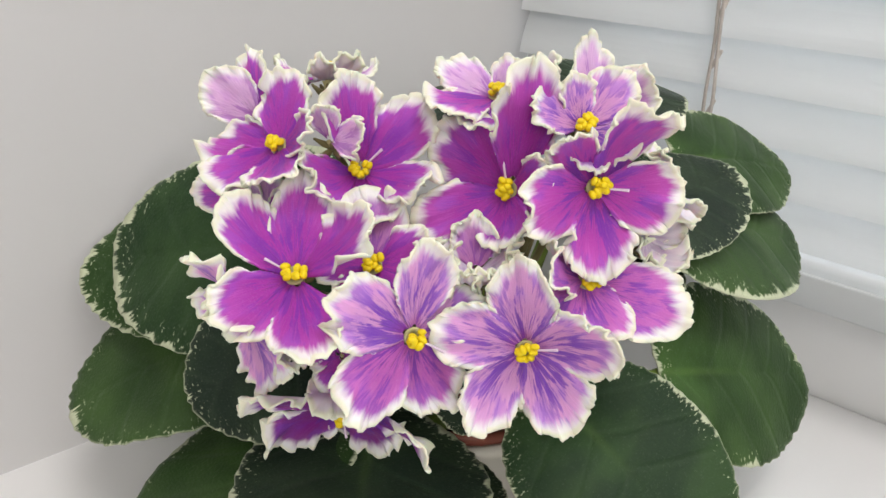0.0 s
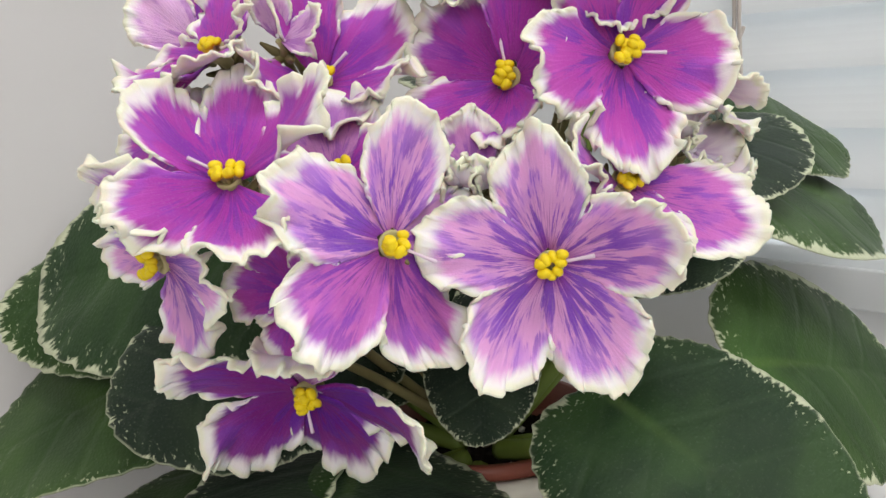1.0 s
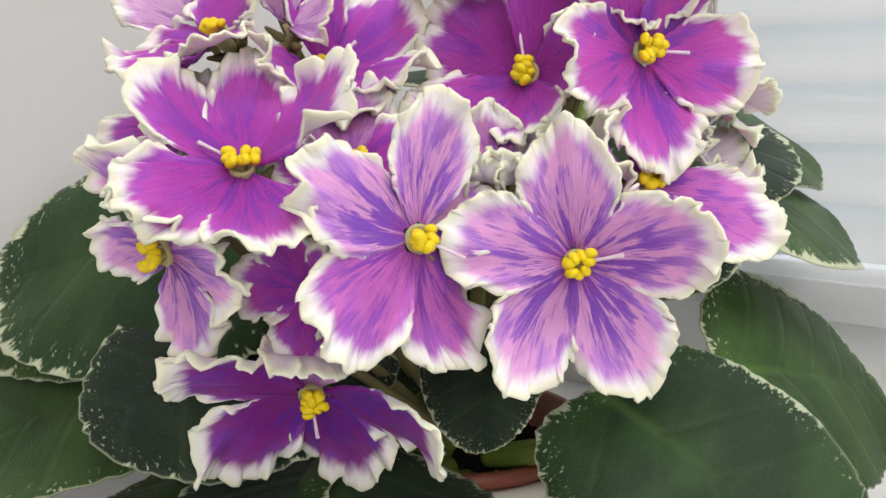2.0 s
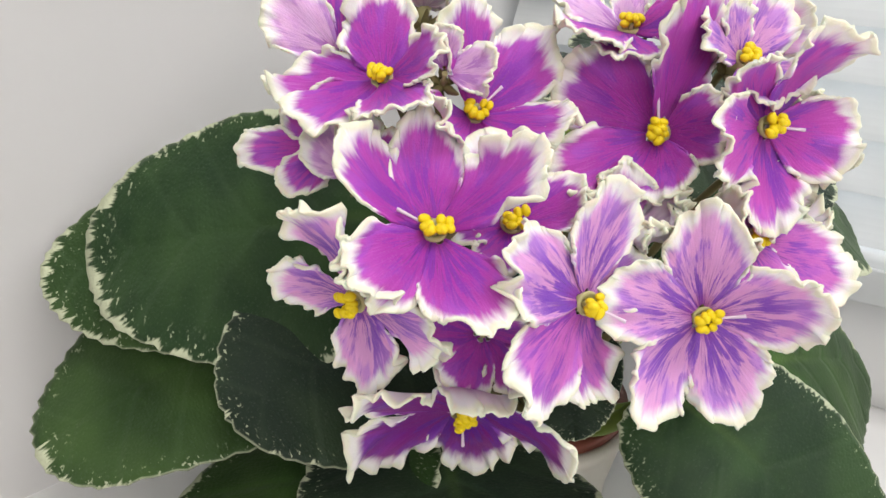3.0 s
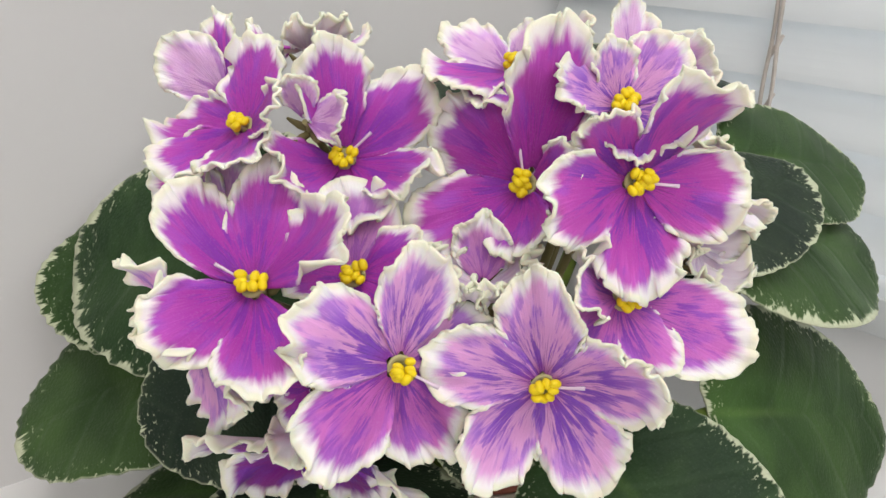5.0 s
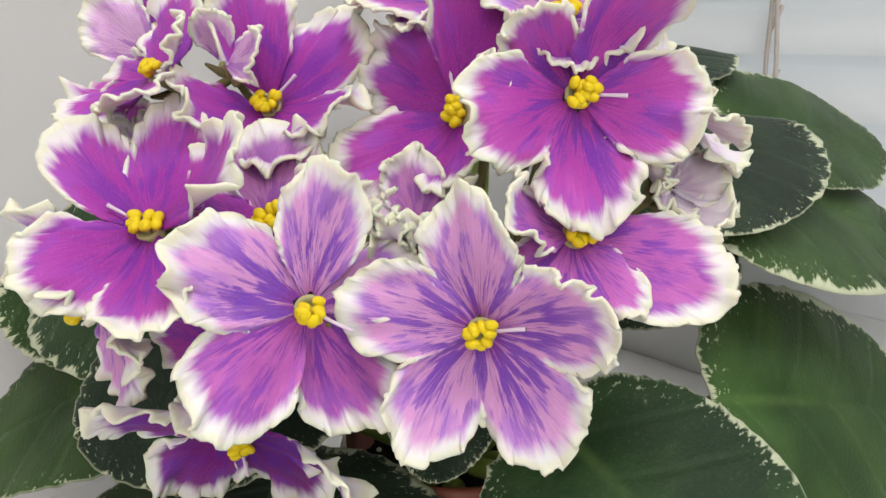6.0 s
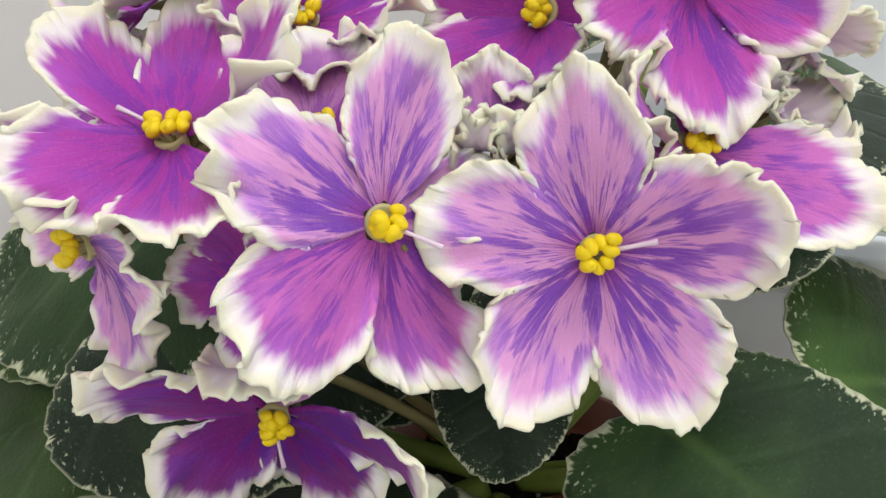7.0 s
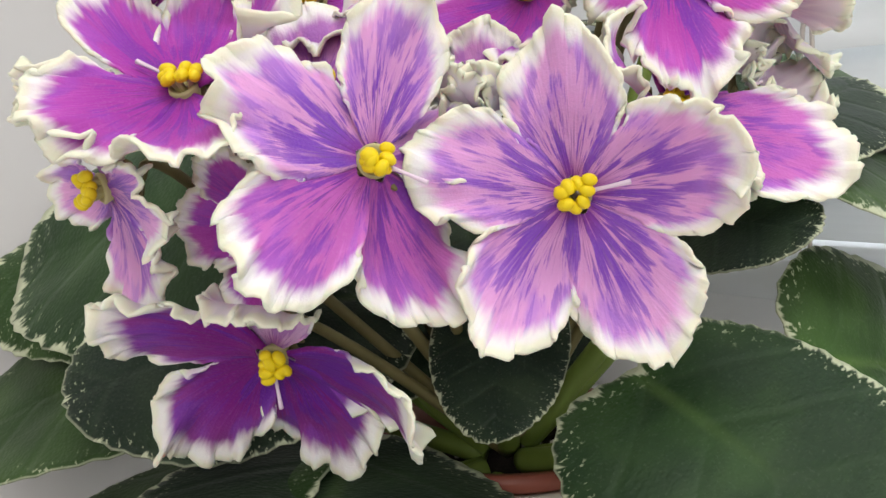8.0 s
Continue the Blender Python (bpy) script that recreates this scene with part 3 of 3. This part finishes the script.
flower((-0.0077, 0.1836, 0.1599), (0.25, -0.95, 0.18), pet([(79, 22.5, 7, 0.69, 20, "", 5, 0.29), (146, 24.2, 14, 0.85, 20, "", 19, 0.21), (214, 25.5, 19, 0.75, 17, "warm", 1, 0.14), (289, 25.5, -16, 0.77, 29, "warm", -23, 0.19), (14, 21.3, -15, 0.68, 17, "", -13)]), "lilac", LIL, pistil=330, ruffle=0.95)
flower((0.0220, 0.1884, 0.1532), (-0.06, -0.98, 0.14), pet([(96, 22.9, 10, 0.82, 0, "", -19, 0.29), (161, 23.6, 9, 0.77, 10, "", 7, 0.21), (235, 24.5, 9, 0.76, 52, "", -18, 0.26), (300, 25.7, -2, 0.79, 20, "", 2, 0.2), (10, 25.3, 26, 0.77, 41, "", 21, 0.12)]), "lilac", LIL, pistil=10, ruffle=0.95)
flower((0.0389, 0.2038, 0.1655), (0.42, -0.79, 0.45), pet([(325, 28.8, 19, 0.77, 31, "", 6, 0.16), (285, 17.5, 18, 0.84, 27, "", 6, 0.2), (157, 21.1, 32, 0.73, 31, "", 27), (215, 18, 16), (60, 18, 20)]), "warm", LIL)
flower((-0.0533, 0.1931, 0.1577), (-0.70, -0.68, -0.15), pet([(187, 22.5, 3, 0.58, 30, "", -13), (120, 24, 12, 0.62, 40, "", -15), (268, 21, 0, 0.75, 30, "", -5, 0.21), (349, 21.5, 2, 0.62, 14, "", 18), (55, 22, 28, 0.70, 60, "lav")]), "lilac", LIL, anthers=6)
flower((-0.0287, 0.1965, 0.1275), (-0.11, -0.92, -0.36), pet([(151, 29, 22, 0.66, 42, "", -12), (219, 31, 0, 0.66, 22, "", -13), (286, 29, -9, 0.78, 30, "", 10, 0.18), (338, 31, 18, 0.64, 55, "", 22), (86, 21, 34, 0.85, 80, "lav", -10)]), "deep", MAG, pistil=275, anthers=6)
flower((-0.0338, 0.2443, 0.2118), (0.00, 0.25, 0.95), pet([(198, 15, 14, 0.70, 40, "lav"), (348, 17, 12, 0.60, 40), (265, 9, 30, 0.90, 60, "pale"), (90, 13, 20, 0.80, 40, "pale"), (130, 13, 25, 0.80, 30, "pale")]), "mixed", LIL)
# blooms that look away or stand behind the others
flower((-0.0540, 0.2400, 0.2000), (-0.40, -0.70, 0.60), pet([(152, 20, 33, 0.85, 10, "lav"), (113, 21, 16, 0.42, -20), (60, 14, 10)]), "mixed", LIL, anthers=0)
flower((-0.0318, 0.2225, 0.1992), (-0.10, -0.80, 0.60), pet([(5, 12, 30, 1.0, 50, "lav"), (100, 11, 50, 0.8, 60, "lav")]), "lav", LIL, anthers=0)
flower((0.0430, 0.2290, 0.2050), (0.15, -0.80, 0.55), pet([(90, 20, 1, 0.55, 20, "lav", 0, 0.35), (25, 19, 42, 0.80, 40, "lav"), (150, 13, 10, 0.8, 20, "pale")]), "mixed", LIL, anthers=0)
flower((0.0090, 0.2040, 0.1680), (0.0, -0.35, 0.92), pet([(180, 15, 42, 0.9, 90, "pale"), (0, 15, 45, 0.9, 90, "pale"), (270, 13, 45, 1.1, 90, "pale"), (90, 15, 50, 0.9, 60, "mauve"), (225, 14, 42, 0.9, 90, "pale"), (315, 14, 42, 0.9, 90, "pale")]), "magenta", LIL, anthers=0, ruffle=1.4)
flower((-0.0500, 0.2160, 0.1770), (-0.30, -0.80, 0.50), pet([(150, 17, 2, 0.75, 20, "lav"), (110, 15, 0, 0.7, 10, "lav"), (60, 12, 0)]), "mixed", LIL, anthers=0)
flower((-0.0190, 0.2030, 0.1700), (-0.1, -0.70, 0.70), pet([(112, 22, 10, 1.15, 10, "mauve"), (180, 16, 25), (20, 17, 20), (250, 15, 20), (310, 15, 20)]), "magenta", LIL, anthers=4)
flower((0.0600, 0.2240, 0.1690), (0.60, -0.45, 0.60), pet([(0, 16, 20, 0.9, 70, "pale"), (72, 16, 30, 0.9, 70, "pale"), (144, 13, 30, 0.9, 70, "pale"), (216, 13, 20, 0.9, 70, "pale"), (288, 16, 20, 0.9, 70, "pale")]), "lilac", LIL, anthers=0, ruffle=1.6)
flower((0.0640, 0.2280, 0.1860), (0.80, -0.10, 0.45), pet([(10, 16, 0, 0.9, 30, "pale"), (290, 19, 10, 0.8, 40, "pale"), (80, 17, 10, 0.9, 30, "pale"), (216, 16, 20, 0.9, 30, "pale"), (150, 16, 20, 0.9, 30, "pale")]), "lilac", LIL, anthers=0)
flower((-0.0270, 0.1900, 0.1500), (-0.5, -0.80, -0.20), pet([(180, 15, 20, 0.9, 40), (250, 15, 20, 0.9, 40), (110, 14, 20, 0.9, 40), (320, 14, 20, 0.9, 40), (40, 14, 20)]), "magenta", LIL, anthers=0)
flower((-0.0560, 0.2330, 0.1800), (-0.50, -0.70, 0.45), pet([(195, 24, 4, 0.45, 20), (150, 16, 10), (240, 15, 10)]), "mixed", LIL, anthers=0)


# ---- leaves ----


def leaf(mid, tip, across, width, kind="leaf", droop=0.10, label="", grow=1.0, fold=0.10, petiole=True, notch=0.16, wave=1.0):
    """An ovate blade: middle, tip, a direction across it and its width."""
    SEED[0] += 1
    rng = random.Random(SEED[0])
    mid, tip, across = Vector(mid), Vector(tip), Vector(across)
    ly = (tip - mid).length * grow
    ey = (tip - mid).normalized()
    ex = (across - ey * across.dot(ey)).normalized()
    if ex.cross(ey).z < 0:
        ex = -ex
    ez = ex.cross(ey)
    wx = width / 2
    NT, NR = 96, 18
    p = [rng.uniform(0, 6.28) for _ in range(8)]
    bm = bmesh.new()
    uv, uv2 = bm.loops.layers.uv.new("petal"), bm.loops.layers.uv.new("blade")

    def at(i, j):
        th = 2 * math.pi * i / NT
        r = j / NR
        sx, sy = math.sin(th), math.cos(th)
        d = abs(((th - math.pi + math.pi) % (2 * math.pi)) - math.pi)
        out = 1 - notch * math.exp(-(d / 0.30) ** 2)
        out *= 1 + 0.02 * math.sin(2 * th + p[0]) + 0.026 * abs(math.sin(21 * th + p[1] + 1.5 * math.sin(2 * th + p[3]))) + 0.016 * noise.noise((sx * 9, sy * 9, p[2]))
        # broader towards the stalk
        x = wx * sx * r * out * (1 - 0.10 * sy)
        y = ly * sy * r * out
        z = -droop * ly * (r ** 2) * (0.55 + 0.45 * sy * sy) + fold * abs(x) * (1 - r * 0.8)
        z += wave * width * 0.020 * r ** 2 * (math.sin(3 * th + p[3]) + 0.6 * math.sin(5 * th + p[4]))
        z += 0.010 * width * noise.noise((x / width * 5, y / width * 5, p[5]))
        return Vector((x, y, z)), (i / NT, r), (x / wx * 0.5, y / ly)

    g = [[at(i, j) for j in range(1, NR + 1)] for i in range(NT + 1)]
    c0 = at(0, 0)
    top = [[bm.verts.new(q[0]) for q in col] for col in g[:-1]]
    low = [[bm.verts.new(q[0] - Vector((0, 0, 0.0011 * (1 - 0.6 * j / NR)))) for j, q in enumerate(col)] for col in g[:-1]]
    ct, cl = bm.verts.new(c0[0]), bm.verts.new(c0[0] - Vector((0, 0, 0.0011)))

    def face(vs, qs, mat):
        f = bm.faces.new(vs)
        f.material_index = mat
        for lp, q in zip(f.loops, qs):
            lp[uv].uv, lp[uv2].uv = q[1], q[2]

    for i in range(NT):
        k = (i + 1) % NT
        face([ct, top[k][0], top[i][0]], [(None, ((i + 0.5) / NT, 0.0), (0.0, 0.0)), g[i + 1][0], g[i][0]], 0)
        face([cl, low[i][0], low[k][0]], [(None, (0.0, 0.0), (0.0, 0.0)), g[i][0], g[i + 1][0]], 1)
        for j in range(NR - 1):
            face([top[i][j], top[k][j], top[k][j + 1], top[i][j + 1]], [g[i][j], g[i + 1][j], g[i + 1][j + 1], g[i][j + 1]], 0)
            face([low[i][j + 1], low[k][j + 1], low[k][j], low[i][j]], [g[i][j + 1], g[i + 1][j + 1], g[i + 1][j], g[i][j]], 1)
        face([top[i][-1], top[k][-1], low[k][-1], low[i][-1]], [g[i][-1], g[i + 1][-1], g[i + 1][-1], g[i][-1]], 0)
    bmesh.ops.recalc_face_normals(bm, faces=bm.faces[:])
    ob = part("leaf", bm, [MAT[kind], MAT["leaf_back"]], plant, label)
    rot = Matrix((ex, ey, ez)).transposed().to_4x4()
    ob.matrix_basis = INV @ Matrix.Translation(mid) @ rot
    if petiole:
        b = mid - ey * ly * (1 - notch) * 0.95 - ez * (droop * ly + 0.0045)
        b0 = mid - ey * ly * 0.55 - ez * 0.0065
        root = Vector((CROWN.x, CROWN.y, CROWN.z - 0.014)) + (b - CROWN).normalized() * 0.006
        h = root.lerp(b, 0.55) + Vector((0, 0, -0.006))
        bm = tube_bm([root, h, b, b0], (0.0030, 0.0028, 0.0024, 0.0010), 10)
        bm.transform(ob.matrix_basis.inverted() @ INV)
        part("petiole", bm, MAT["stalk"], ob, "pale green fleshy stalk")
    return ob


DK = "dark green hairy leaf with a cream variegated margin"
LG = "mid green hairy leaf with a thin cream margin"
leaf((-0.0739, 0.2706, 0.1460), (-0.1277, 0.2809, 0.1361), (0.024, 0.755, 0.655), 0.0855, "leaf_mid", label=DK)
leaf((-0.0915, 0.2860, 0.1340), (-0.1390, 0.2820, 0.1275), (0.15, 0.70, 0.65), 0.0660, "leaf_light", label=LG)
leaf((-0.0942, 0.2664, 0.1064), (-0.1377, 0.2509, 0.0917), (-0.390, 0.897, 0.210), 0.0808, "leaf_light", label=LG)
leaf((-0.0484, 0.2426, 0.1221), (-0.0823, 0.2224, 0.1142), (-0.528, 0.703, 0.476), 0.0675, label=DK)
leaf((-0.0700, 0.2150, 0.0840), (-0.1020, 0.1760, 0.0700), (0.6, -0.6, 0.1), 0.0720, "leaf_light", label=LG)
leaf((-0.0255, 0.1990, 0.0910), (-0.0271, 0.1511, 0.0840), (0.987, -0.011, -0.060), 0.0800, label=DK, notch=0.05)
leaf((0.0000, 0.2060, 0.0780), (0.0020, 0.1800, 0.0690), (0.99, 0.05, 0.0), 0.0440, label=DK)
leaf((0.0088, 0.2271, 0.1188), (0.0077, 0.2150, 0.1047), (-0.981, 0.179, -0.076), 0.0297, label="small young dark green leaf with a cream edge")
leaf((0.0560, 0.2023, 0.1013), (0.0808, 0.1796, 0.0827), (-0.763, -0.519, -0.385), 0.0640, "leaf_mid", label=DK)
leaf((0.1071, 0.2531, 0.1032), (0.1411, 0.2698, 0.0912), (0.084, -0.688, -0.721), 0.0659, "leaf_light", label=LG)
leaf((0.1018, 0.2749, 0.1520), (0.1342, 0.2880, 0.1406), (0.176, -0.855, -0.487), 0.0620, "leaf_light", label=LG, grow=1.12)
leaf((0.0792, 0.2671, 0.1648), (0.1049, 0.2795, 0.1716), (0.481, -0.790, -0.380), 0.0490, label=DK)
leaf((0.1118, 0.3030, 0.1668), (0.1390, 0.3155, 0.1593), (0.210, -0.801, -0.560), 0.0500, "leaf_light", label=LG)
leaf((0.0646, 0.3202, 0.1912), (0.0770, 0.3495, 0.1921), (0.909, -0.380, -0.173), 0.0604, label=DK)
leaf((0.0195, 0.3058, 0.1898), (0.0204, 0.3393, 0.1937), (0.999, -0.024, -0.024), 0.0560, label=DK)
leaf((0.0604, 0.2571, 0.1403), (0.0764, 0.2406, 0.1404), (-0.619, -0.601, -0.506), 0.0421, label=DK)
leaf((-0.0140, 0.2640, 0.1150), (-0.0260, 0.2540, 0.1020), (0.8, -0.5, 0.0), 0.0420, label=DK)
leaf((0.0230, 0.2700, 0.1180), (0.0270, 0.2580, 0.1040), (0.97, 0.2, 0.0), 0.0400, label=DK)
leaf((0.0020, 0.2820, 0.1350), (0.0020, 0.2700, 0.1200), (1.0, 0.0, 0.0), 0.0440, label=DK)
